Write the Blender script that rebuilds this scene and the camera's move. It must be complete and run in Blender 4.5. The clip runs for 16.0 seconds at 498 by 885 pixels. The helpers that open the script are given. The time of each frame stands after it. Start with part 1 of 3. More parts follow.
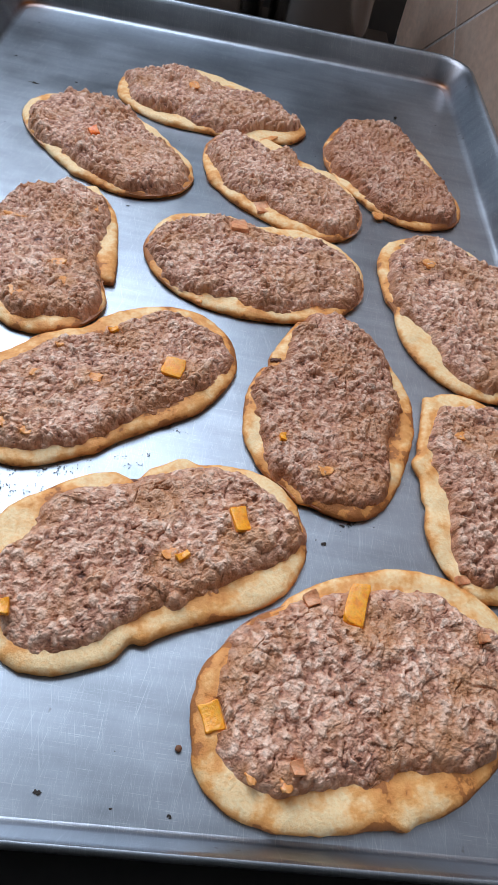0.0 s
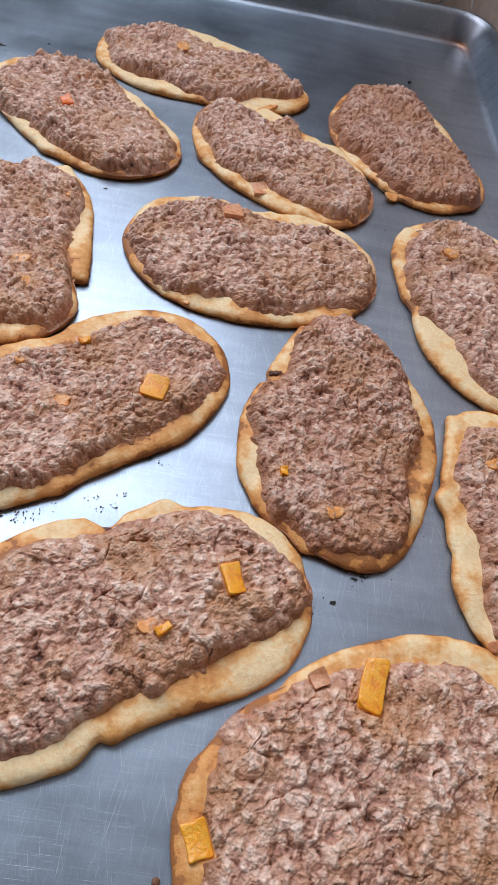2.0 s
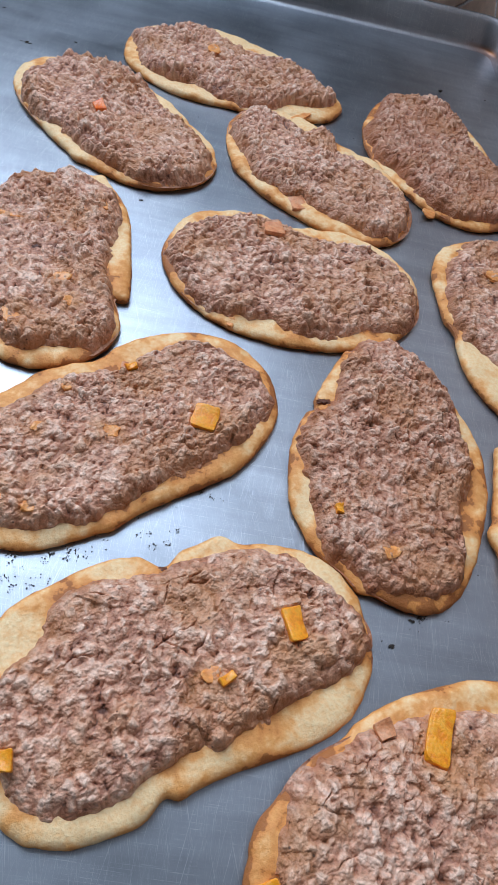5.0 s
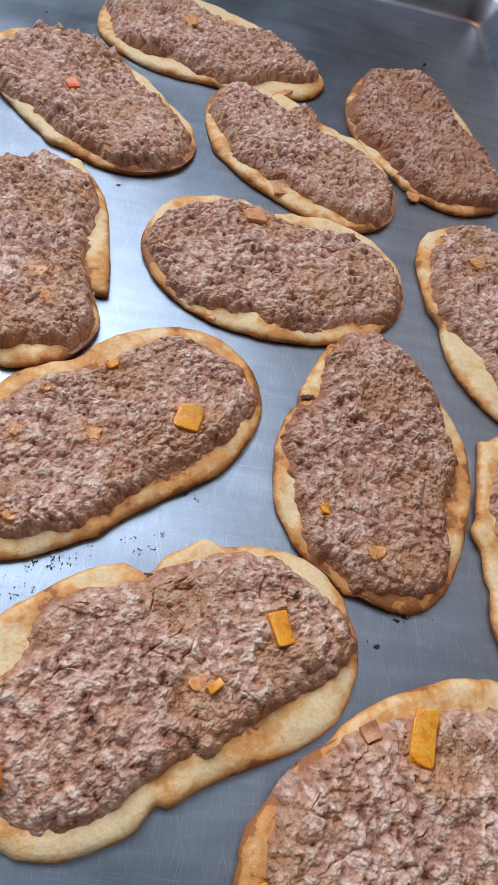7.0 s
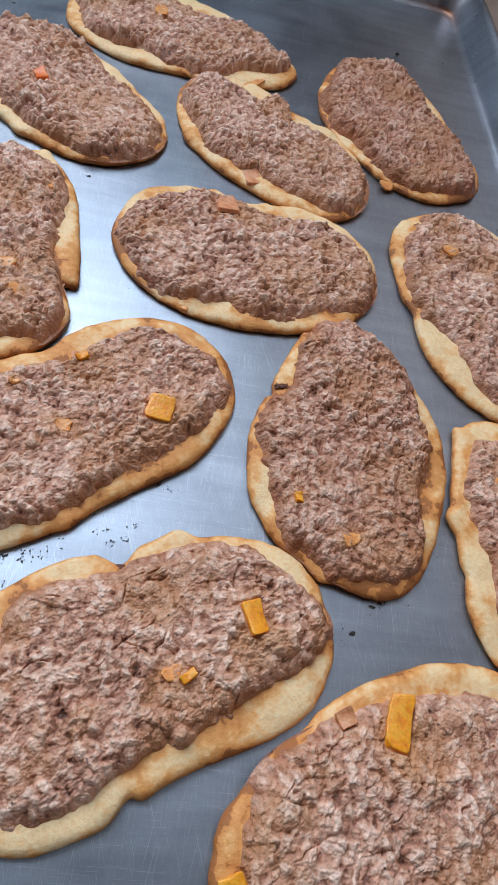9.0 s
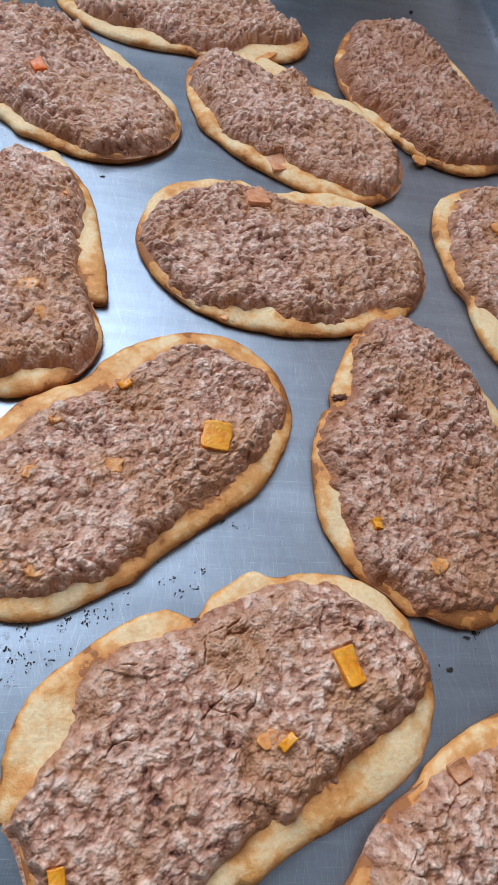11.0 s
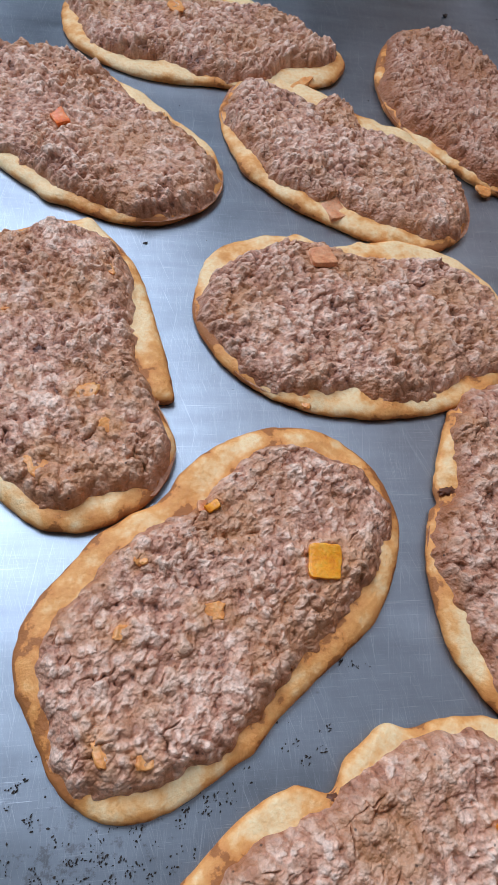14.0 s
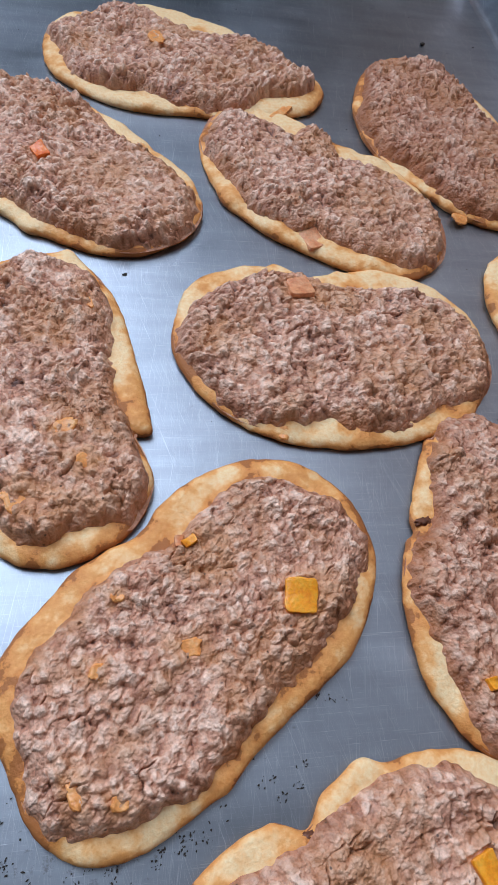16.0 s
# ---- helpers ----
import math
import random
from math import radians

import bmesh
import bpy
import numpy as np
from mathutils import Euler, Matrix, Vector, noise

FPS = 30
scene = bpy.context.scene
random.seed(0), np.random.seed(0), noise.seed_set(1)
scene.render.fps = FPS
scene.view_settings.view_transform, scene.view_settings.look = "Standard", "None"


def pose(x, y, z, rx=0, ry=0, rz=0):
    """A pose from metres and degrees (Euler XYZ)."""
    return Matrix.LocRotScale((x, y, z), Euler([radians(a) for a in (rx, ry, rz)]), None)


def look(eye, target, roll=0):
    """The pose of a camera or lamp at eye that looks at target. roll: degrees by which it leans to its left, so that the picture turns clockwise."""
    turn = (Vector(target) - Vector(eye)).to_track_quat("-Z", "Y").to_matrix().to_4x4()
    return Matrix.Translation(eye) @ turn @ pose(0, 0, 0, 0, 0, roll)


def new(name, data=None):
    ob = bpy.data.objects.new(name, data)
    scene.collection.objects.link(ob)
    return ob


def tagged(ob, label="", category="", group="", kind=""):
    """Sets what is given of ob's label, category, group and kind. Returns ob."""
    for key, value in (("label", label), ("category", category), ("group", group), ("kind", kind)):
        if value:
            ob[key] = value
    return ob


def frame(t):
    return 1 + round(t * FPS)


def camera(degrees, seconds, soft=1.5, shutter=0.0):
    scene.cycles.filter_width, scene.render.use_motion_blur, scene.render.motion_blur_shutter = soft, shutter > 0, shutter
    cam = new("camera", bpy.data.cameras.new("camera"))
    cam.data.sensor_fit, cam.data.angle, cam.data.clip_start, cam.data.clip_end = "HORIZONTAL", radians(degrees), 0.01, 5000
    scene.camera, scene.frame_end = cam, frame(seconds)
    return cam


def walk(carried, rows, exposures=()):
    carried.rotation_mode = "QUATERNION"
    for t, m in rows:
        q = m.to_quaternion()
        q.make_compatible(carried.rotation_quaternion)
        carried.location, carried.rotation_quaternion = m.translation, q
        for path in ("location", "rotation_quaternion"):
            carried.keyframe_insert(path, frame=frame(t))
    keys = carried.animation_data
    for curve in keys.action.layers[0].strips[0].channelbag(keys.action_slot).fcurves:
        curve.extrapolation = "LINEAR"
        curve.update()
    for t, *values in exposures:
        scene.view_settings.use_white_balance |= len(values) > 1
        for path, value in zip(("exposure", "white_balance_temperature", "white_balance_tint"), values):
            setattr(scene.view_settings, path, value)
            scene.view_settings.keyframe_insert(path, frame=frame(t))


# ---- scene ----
cam = camera(41.4, 16.0)
METRES, EYE, TILT, LEAN, TURN = 0.28, 0.2604, -51.76, -9.27, 3.0
ROWS = [
    (0.0, 0.0, 0.0, 0.0, -0.0, 0.0, -0.0),
    (0.5, -0.0002, 0.009, 0.0049, -0.02, 0.02, -0.01),
    (1.0, 0.0039, 0.0373, 0.0202, -0.23, -0.55, 0.24),
    (1.5, -0.0017, 0.1248, 0.0693, -0.11, -1.63, 0.07),
    (2.0, 0.0117, 0.1835, 0.0955, 0.2, -2.48, 0.31),
    (2.5, 0.0178, 0.1889, 0.0932, 0.12, -2.6, 0.54),
    (3.0, 0.0105, 0.1914, 0.1007, 0.13, -2.74, 0.4),
    (3.5, 0.0003, 0.2033, 0.111, 0.16, -3.03, 0.31),
    (4.0, -0.0279, 0.2066, 0.134, -0.5, -3.5, -0.06),
    (4.5, -0.065, 0.2087, 0.1507, -0.63, -3.46, -0.35),
    (5.0, -0.0921, 0.2124, 0.1649, -1.06, -3.61, -0.77),
    (7.5, -0.0967, 0.228, 0.2188, -3.14, -6.85, -0.03),
    (8.0, -0.0767, 0.2249, 0.2035, -3.55, -6.63, 0.32),
    (10.5, -0.0756, 0.276, 0.2154, -4.37, -7.94, 1.56),
    (11.0, -0.1597, 0.3355, 0.2704, -4.83, -9.27, 4.78),
    (11.5, -0.2078, 0.3948, 0.3173, -6.41, -11.05, 7.3),
    (12.0, -0.2415, 0.4297, 0.3478, -6.78, -11.94, 7.94),
    (12.5, -0.2583, 0.465, 0.3776, -6.93, -12.18, 9.21),
    (13.0, -0.2702, 0.4887, 0.4058, -6.7, -11.89, 9.11),
    (13.5, -0.2661, 0.486, 0.4124, -6.6, -11.49, 8.89),
    (14.0, -0.2684, 0.4951, 0.436, -6.43, -11.0, 8.59),
    (14.5, -0.2635, 0.5046, 0.4394, -6.53, -11.08, 8.81),
    (15.0, -0.2509, 0.4939, 0.4489, -6.74, -10.7, 9.1),
    (15.5, -0.2503, 0.4957, 0.4666, -6.83, -10.29, 8.77),
    (16.0, -0.2453, 0.4914, 0.4636, -7.23, -10.26, 8.88),
]
walk(cam, [(t, pose(0, 0, EYE, TILT, LEAN, TURN) @ pose(METRES * x, METRES * y, METRES * z, 90 + pitch, roll, yaw)) for t, x, y, z, yaw, pitch, roll in ROWS],
     exposures=((0.0, 0.0, 6500, 14), (1.5, -0.05, 6450, 16), (3.5, -0.07, 6350, 16), (5.0, -0.1, 6250, 14), (8.0, -0.16, 6350, 14),
                (10.5, -0.14, 6300, 13), (12.0, -0.14, 5950, 12), (13.0, -0.14, 5950, 12), (14.5, -0.17, 6250, 16), (16.0, -0.16, 6250, 16)))

# ---- light ----
world = bpy.data.worlds.new("daylight")
world.use_nodes = True
scene.world = world
wn = world.node_tree.nodes
sky = wn.new("ShaderNodeTexSky")
sky.sky_type, sky.sun_disc = "NISHITA", False
sky.sun_elevation, sky.sun_rotation = radians(40), radians(-30)
wn["Background"].inputs["Strength"].default_value = 0.1
world.node_tree.links.new(sky.outputs[0], wn["Background"].inputs["Color"])


def window_light(name, at, target, wide, high, watts, colour):
    lamp = bpy.data.lights.new(name, "AREA")
    lamp.shape, lamp.size, lamp.size_y, lamp.energy, lamp.color = "RECTANGLE", wide, high, watts, colour
    ob = new(name, lamp)
    ob.matrix_world = look(at, target)
    return ob


# daylight in the opening of the kitchen window
window_light("window_light", (-0.6, 0.95, 1.17), (-0.44, 0.0, 0.74), 1.2, 1.26, 34.0, (0.72, 0.86, 1.0))


# ---- materials ----
def material(name):
    m = bpy.data.materials.new(name)
    m.use_nodes = True
    nt = m.node_tree
    return m, nt.nodes, nt.links, nt.nodes["Principled BSDF"]


def texture(nodes, links, kind, coord="Object", stretch=(1, 1, 1), turn=0.0, **values):
    tc, mp = nodes.new("ShaderNodeTexCoord"), nodes.new("ShaderNodeMapping")
    rt = nodes.new("ShaderNodeMapping")
    rt.inputs["Rotation"].default_value = (0, 0, radians(turn))
    mp.inputs["Scale"].default_value = stretch
    links.new(tc.outputs[coord], rt.inputs["Vector"])
    links.new(rt.outputs["Vector"], mp.inputs["Vector"])
    t = nodes.new(kind)
    for key, value in values.items():
        t.inputs[key].default_value = value
    links.new(mp.outputs["Vector"], t.inputs["Vector"])
    return t


def ramp(nodes, links, source, stops):
    r = nodes.new("ShaderNodeValToRGB")
    e = r.color_ramp.elements
    while len(e) < len(stops):
        e.new(0.5)
    for el, (at, c) in zip(e, stops):
        el.position = at
        el.color = (*c, 1) if isinstance(c, tuple) else (c, c, c, 1)
    links.new(source, r.inputs["Fac"])
    return r.outputs["Color"]


def mix(nodes, links, fac, a, b, how="MIX"):
    m = nodes.new("ShaderNodeMix")
    m.data_type, m.blend_type = "RGBA", how
    for value, socket in ((fac, m.inputs["Factor"]), (a, m.inputs["A"]), (b, m.inputs["B"])):
        if isinstance(value, bpy.types.NodeSocket):
            links.new(value, socket)
        elif isinstance(value, tuple):
            socket.default_value = (*value, 1)
        else:
            socket.default_value = value
    return m.outputs["Result"]


def maths(nodes, links, how, a, b):
    m = nodes.new("ShaderNodeMath")
    m.operation = how
    for value, socket in ((a, m.inputs[0]), (b, m.inputs[1])):
        if isinstance(value, bpy.types.NodeSocket):
            links.new(value, socket)
        else:
            socket.default_value = value
    return m.outputs[0]


def attribute(nodes, name):
    a = nodes.new("ShaderNodeAttribute")
    a.attribute_name = name
    return a.outputs["Fac"]


def bump(nodes, links, bsdf, height, strength, distance):
    b = nodes.new("ShaderNodeBump")
    b.inputs["Strength"].default_value, b.inputs["Distance"].default_value = strength, distance
    links.new(height, b.inputs["Height"])
    links.new(b.outputs["Normal"], bsdf.inputs["Normal"])


def plain(name, colour, rough=0.6, metal=0.0, grain=300.0, spread=0.25):
    m, n, l, p = material(name)
    t = texture(n, l, "ShaderNodeTexNoise", Scale=grain, Detail=6.0)
    lo, hi = (tuple(c * f for c in colour) for f in (1 - spread, 1 + spread))
    l.new(ramp(n, l, t.outputs["Fac"], [(0.3, lo), (0.7, hi)]), p.inputs["Base Color"])
    p.inputs["Roughness"].default_value, p.inputs["Metallic"].default_value = rough, metal
    bump(n, l, p, t.outputs["Fac"], 0.2, 0.0005)
    return m


def meat_material():
    m, n, l, p = material("minced_meat")
    fine = texture(n, l, "ShaderNodeTexNoise", Scale=480.0, Detail=7.0, Roughness=0.62)
    wide = texture(n, l, "ShaderNodeTexNoise", Scale=48.0, Detail=5.0)
    grains = texture(n, l, "ShaderNodeTexVoronoi", Scale=900.0)
    # ramp paints shade into the crevices and light onto the lump tops
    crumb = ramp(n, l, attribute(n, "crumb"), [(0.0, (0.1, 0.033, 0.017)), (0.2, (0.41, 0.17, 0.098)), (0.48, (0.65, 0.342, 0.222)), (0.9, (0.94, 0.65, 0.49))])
    speckle = ramp(n, l, fine.outputs["Fac"], [(0.3, 0.66), (0.5, 1.0), (0.72, 1.3)])
    c = mix(n, l, 1.0, crumb, speckle, "MULTIPLY")
    oily = ramp(n, l, wide.outputs["Fac"], [(0.47, 0.0), (0.66, 0.6)])
    c = mix(n, l, oily, c, (0.56, 0.25, 0.095))
    c = mix(n, l, maths(n, l, "MULTIPLY", attribute(n, "juice"), 0.7), c, (0.6, 0.25, 0.07))
    c = mix(n, l, maths(n, l, "MULTIPLY", attribute(n, "toast"), 0.8), c, (0.36, 0.115, 0.038))
    specks = texture(n, l, "ShaderNodeTexVoronoi", Scale=170.0)
    c = mix(n, l, ramp(n, l, specks.outputs["Distance"], [(0.05, 0.8), (0.1, 0.0)]), c, (0.05, 0.03, 0.02))
    l.new(c, p.inputs["Base Color"])
    l.new(ramp(n, l, fine.outputs["Fac"], [(0.3, 0.33), (0.7, 0.56)]), p.inputs["Roughness"])
    p.inputs["Specular IOR Level"].default_value = 0.5
    h = maths(n, l, "ADD", fine.outputs["Fac"], maths(n, l, "MULTIPLY", grains.outputs["Distance"], -0.6))
    bump(n, l, p, h, 0.75, 0.0010)
    return m


def dough_material():
    m, n, l, p = material("baked_dough")
    fine = texture(n, l, "ShaderNodeTexNoise", Scale=600.0, Detail=6.0, Roughness=0.6)
    patch = texture(n, l, "ShaderNodeTexNoise", Scale=95.0, Detail=6.0, Roughness=0.58)
    broad = texture(n, l, "ShaderNodeTexNoise", Scale=36.0, Detail=4.0, Roughness=0.6)
    pale = ramp(n, l, fine.outputs["Fac"], [(0.3, (0.92, 0.58, 0.27)), (0.7, (0.98, 0.75, 0.43))])
    level = maths(n, l, "ADD", attribute(n, "toast"), maths(n, l, "MULTIPLY", maths(n, l, "SUBTRACT", patch.outputs["Fac"], 0.5), 3.0))
    level = maths(n, l, "ADD", level, maths(n, l, "MULTIPLY", maths(n, l, "SUBTRACT", broad.outputs["Fac"], 0.5), 2.6))
    c = mix(n, l, ramp(n, l, level, [(-0.12, 0.0), (0.55, 0.85)]), pale, (0.88, 0.4, 0.105))
    c = mix(n, l, ramp(n, l, level, [(0.35, 0.0), (1.05, 1.0)]), c, (0.68, 0.25, 0.058))
    c = mix(n, l, ramp(n, l, level, [(0.9, 0.0), (1.9, 0.7)]), c, (0.3, 0.1, 0.03))
    l.new(c, p.inputs["Base Color"])
    p.inputs["Roughness"].default_value = 0.55
    p.inputs["Specular IOR Level"].default_value = 0.35
    bump(n, l, p, maths(n, l, "ADD", fine.outputs["Fac"], patch.outputs["Fac"]), 0.5, 0.0012)
    return m


def steel_material():
    m, n, l, p = material("worn_sheet_metal")
    p.inputs["Metallic"].default_value = 1.0
    cloud = texture(n, l, "ShaderNodeTexNoise", Scale=13.0, Detail=9.0, Roughness=0.65)
    brush = [texture(n, l, "ShaderNodeTexNoise", stretch=st, turn=a, Scale=1.0, Detail=3.0, Roughness=0.7, Distortion=0.6)
             for st, a in (((3600, 34, 1), 2), ((3300, 30, 1), 13), ((3300, 36, 1), -15), ((50, 3300, 1), 3))]
    lines = None
    for b in brush:
        fine = ramp(n, l, b.outputs["Fac"], [(0.6, 0.0), (0.72, 1.0)])
        lines = fine if lines is None else mix(n, l, 1.0, lines, fine, "LIGHTEN")
    rough_marks = maths(n, l, "ADD", brush[0].outputs["Fac"], brush[1].outputs["Fac"])
    base = ramp(n, l, cloud.outputs["Fac"], [(0.3, (0.235, 0.26, 0.29)), (0.7, (0.36, 0.395, 0.44))])
    c = mix(n, l, maths(n, l, "MULTIPLY", lines, 0.33), base, (0.8, 0.82, 0.85))
    wiped = texture(n, l, "ShaderNodeTexNoise", stretch=(14, 110, 1), turn=4, Scale=1.0, Detail=6.0, Roughness=0.6)
    c = mix(n, l, 1.0, c, ramp(n, l, wiped.outputs["Fac"], [(0.3, 0.9), (0.7, 1.12)]), "MULTIPLY")
    spots = texture(n, l, "ShaderNodeTexNoise", Scale=120.0, Detail=3.0)
    c = mix(n, l, ramp(n, l, spots.outputs["Fac"], [(0.72, 0.0), (0.78, 0.7)]), c, (0.1, 0.08, 0.07))
    # the scorched patch between the breads
    patch = n.new("ShaderNodeTexGradient")
    patch.gradient_type = "SPHERICAL"
    tc, mp = n.new("ShaderNodeTexCoord"), n.new("ShaderNodeMapping")
    mp.vector_type = "TEXTURE"
    mp.inputs["Location"].default_value, mp.inputs["Scale"].default_value = (-0.1, 0.165, 0), (0.075, 0.04, 1)
    mp.inputs["Rotation"].default_value = (0, 0, radians(25))
    l.new(tc.outputs["Object"], mp.inputs["Vector"])
    l.new(mp.outputs["Vector"], patch.inputs["Vector"])
    grime = texture(n, l, "ShaderNodeTexNoise", Scale=260.0, Detail=6.0, Roughness=0.7)
    worn = ramp(n, l, maths(n, l, "ADD", grime.outputs["Fac"], maths(n, l, "MULTIPLY", patch.outputs["Fac"], 0.22)), [(0.71, 0.0), (0.8, 0.45)])
    c = mix(n, l, worn, c, (0.1, 0.08, 0.065))
    l.new(mix(n, l, attribute(n, "rust"), c, (0.2, 0.075, 0.025)), p.inputs["Base Color"])
    l.new(ramp(n, l, cloud.outputs["Fac"], [(0.3, 0.33), (0.7, 0.45)]), p.inputs["Roughness"])
    bump(n, l, p, maths(n, l, "ADD", rough_marks, lines), 0.16, 0.00015)
    return m


def tomato_material(name, deep, colour, pale, wet=0.3):
    m, n, l, p = material(name)
    t = texture(n, l, "ShaderNodeTexNoise", Scale=260.0, Detail=6.0, Roughness=0.65)
    f = texture(n, l, "ShaderNodeTexNoise", Scale=900.0, Detail=3.0)
    c = ramp(n, l, t.outputs["Fac"], [(0.28, deep), (0.48, colour), (0.74, pale)])
    l.new(mix(n, l, 0.5, c, ramp(n, l, f.outputs["Fac"], [(0.3, 0.75), (0.7, 1.2)]), "MULTIPLY"), p.inputs["Base Color"])
    p.inputs["Roughness"].default_value = wet
    p.inputs["Subsurface Weight"].default_value = 0.0
    p.inputs["Subsurface Radius"].default_value = (0.003, 0.001, 0.0004)
    p.inputs["Subsurface Scale"].default_value = 0.5
    bump(n, l, p, maths(n, l, "ADD", t.outputs["Fac"], f.outputs["Fac"]), 0.35, 0.001)
    return m


def tile_material():
    m, n, l, p = material("terracotta_tile")
    t = texture(n, l, "ShaderNodeTexNoise", Scale=9.0, Detail=9.0, Roughness=0.65)
    f = texture(n, l, "ShaderNodeTexNoise", Scale=160.0, Detail=4.0)
    c = ramp(n, l, t.outputs["Fac"], [(0.3, (0.7, 0.44, 0.31)), (0.5, (0.85, 0.58, 0.44)), (0.72, (0.93, 0.71, 0.57))])
    info = n.new("ShaderNodeObjectInfo")
    c = mix(n, l, 1.0, c, ramp(n, l, info.outputs["Random"], [(0.0, 0.85), (1.0, 1.12)]), "MULTIPLY")
    l.new(mix(n, l, 0.4, c, ramp(n, l, f.outputs["Fac"], [(0.3, 0.6), (0.7, 1.0)]), "MULTIPLY"), p.inputs["Base Color"])
    p.inputs["Roughness"].default_value = 0.45
    bump(n, l, p, t.outputs["Fac"], 0.3, 0.004)
    return m


MEAT, DOUGH, STEEL = meat_material(), dough_material(), steel_material()
ORANGE = tomato_material("orange_tomato", (0.8, 0.19, 0.006), (0.97, 0.35, 0.01), (0.98, 0.5, 0.06))
RED = tomato_material("red_tomato", (0.58, 0.16, 0.06), (0.74, 0.3, 0.13), (0.8, 0.44, 0.25), 0.42)
PALE = tomato_material("pale_tomato", (0.66, 0.2, 0.05), (0.84, 0.33, 0.085), (0.88, 0.46, 0.18), 0.34)
SCARLET = tomato_material("scarlet_tomato", (0.55, 0.06, 0.008), (0.85, 0.15, 0.01), (0.92, 0.32, 0.06))
TILE = tile_material()
GROUT = plain("grout", (0.75, 0.66, 0.62), 0.9)
BLACK = plain("black_enamel", (0.006, 0.006, 0.006), 0.7)
CHAR = plain("burnt_residue", (0.035, 0.026, 0.02), 0.8, grain=1500, spread=0.6)
SCORCH = plain("scorched_crust", (0.13, 0.04, 0.016), 0.5, grain=500, spread=0.5)
CRUMB = plain("brown_crumb", (0.2, 0.08, 0.035), 0.7, grain=900)
BROWN = plain("dark_worktop", (0.05, 0.032, 0.022), 0.5)
CHROME = plain("polished_steel", (0.6, 0.6, 0.61), 0.16, 1.0, 40, 0.06)
PLASTER = plain("wall_plaster", (0.14, 0.12, 0.1), 0.9, grain=30, spread=0.08)
DARKWALL = plain("dark_wall_paint", (0.1, 0.09, 0.085), 0.8, grain=30, spread=0.1)
WHITE = plain("white_paint", (0.45, 0.43, 0.41), 0.8, grain=30, spread=0.05)


# ---- building ----
def mesh_object(name, verts, faces, mat, parent=None, label="", smooth=True, attributes=()):
    me = bpy.data.meshes.new(name)
    me.from_pydata(np.asarray(verts, float).tolist(), [], faces if isinstance(faces, list) else faces.tolist())
    me.materials.append(mat)
    if smooth:
        me.shade_smooth()
    for key, values in attributes:
        me.attributes.new(key, "FLOAT", "POINT").data.foreach_set("value", np.asarray(values, np.float32))
    me.update()
    ob = new(name, me)
    ob.parent = parent
    if label:
        tagged(ob, label)
    return ob


def part(name, bm, mat, parent=None, label="", smooth=False):
    bmesh.ops.recalc_face_normals(bm, faces=bm.faces)
    me = bpy.data.meshes.new(name)
    bm.to_mesh(me)
    bm.free()
    me.materials.append(mat)
    if smooth:
        me.shade_smooth()
    ob = new(name, me)
    ob.parent = parent
    if label:
        tagged(ob, label)
    return ob


def box(lo, hi, bevel=0.0, segments=2):
    bm = bmesh.new()
    lo, hi = Vector(lo), Vector(hi)
    bmesh.ops.create_cube(bm, size=1, matrix=Matrix.Translation((lo + hi) / 2) @ Matrix.Diagonal((*(hi - lo), 1)))
    if bevel:
        bmesh.ops.bevel(bm, geom=bm.edges[:], offset=bevel, segments=segments, affect="EDGES", profile=0.5)
    return bm


def thing(name, label, category, at=(0, 0, 0), group="", kind=""):
    ob = new(name)
    ob.empty_display_size = 0.02
    ob.location = at
    return tagged(ob, label, category, group, kind)


def jitter(ix, iy, seed):
    """Repeatable numbers 0..1 for whole-number cells."""
    v = np.sin(ix * 127.1 + iy * 311.7 + seed * 74.7) * 43758.5453
    return v - np.floor(v)


def cells(x, y, size, seed):
    """Distance to the nearest and the second nearest seed of a jittered grid, in cells, and a number of the nearest."""
    px, py = x / size, y / size
    bx, by = np.floor(px), np.floor(py)
    f1, f2, own = np.full(x.shape, 9.0), np.full(x.shape, 9.0), np.zeros(x.shape)
    for dx in (-1, 0, 1):
        for dy in (-1, 0, 1):
            cx, cy = bx + dx, by + dy
            d = np.hypot(cx + jitter(cx, cy, seed) - px, cy + jitter(cx, cy, seed + 5) - py)
            near = d < f1
            f2 = np.where(near, f1, np.minimum(f2, d))
            own = np.where(near, jitter(cx, cy, seed + 9), own)
            f1 = np.where(near, d, f1)
    return f1, f2, own


def soft_noise(x, y, size, seed):
    """Smooth value noise, 0..1."""
    px, py = x / size, y / size
    bx, by = np.floor(px), np.floor(py)
    u, v = px - bx, py - by
    u, v = u * u * (3 - 2 * u), v * v * (3 - 2 * v)
    a, b = jitter(bx, by, seed), jitter(bx + 1, by, seed)
    c, d = jitter(bx, by + 1, seed), jitter(bx + 1, by + 1, seed)
    return (a * (1 - u) + b * u) * (1 - v) + (c * (1 - u) + d * u) * v


def ring_faces(rings, around):
    """Quads between rings of points, closed round."""
    i, j = np.meshgrid(np.arange(rings - 1), np.arange(around), indexing="ij")
    k = (j + 1) % around
    return np.stack([i * around + j, i * around + k, (i + 1) * around + k, (i + 1) * around + j], -1).reshape(-1, 4)


def grid_faces(n):
    k = np.arange(n * n).reshape(n, n)
    return np.stack([k[:-1, :-1], k[1:, :-1], k[1:, 1:], k[:-1, 1:]], -1).reshape(-1, 4)


# ---- room ----
def setting(name, lo, hi, mat, label, category):
    return tagged(part(name, box(lo, hi), mat), label, category, kind="structure")


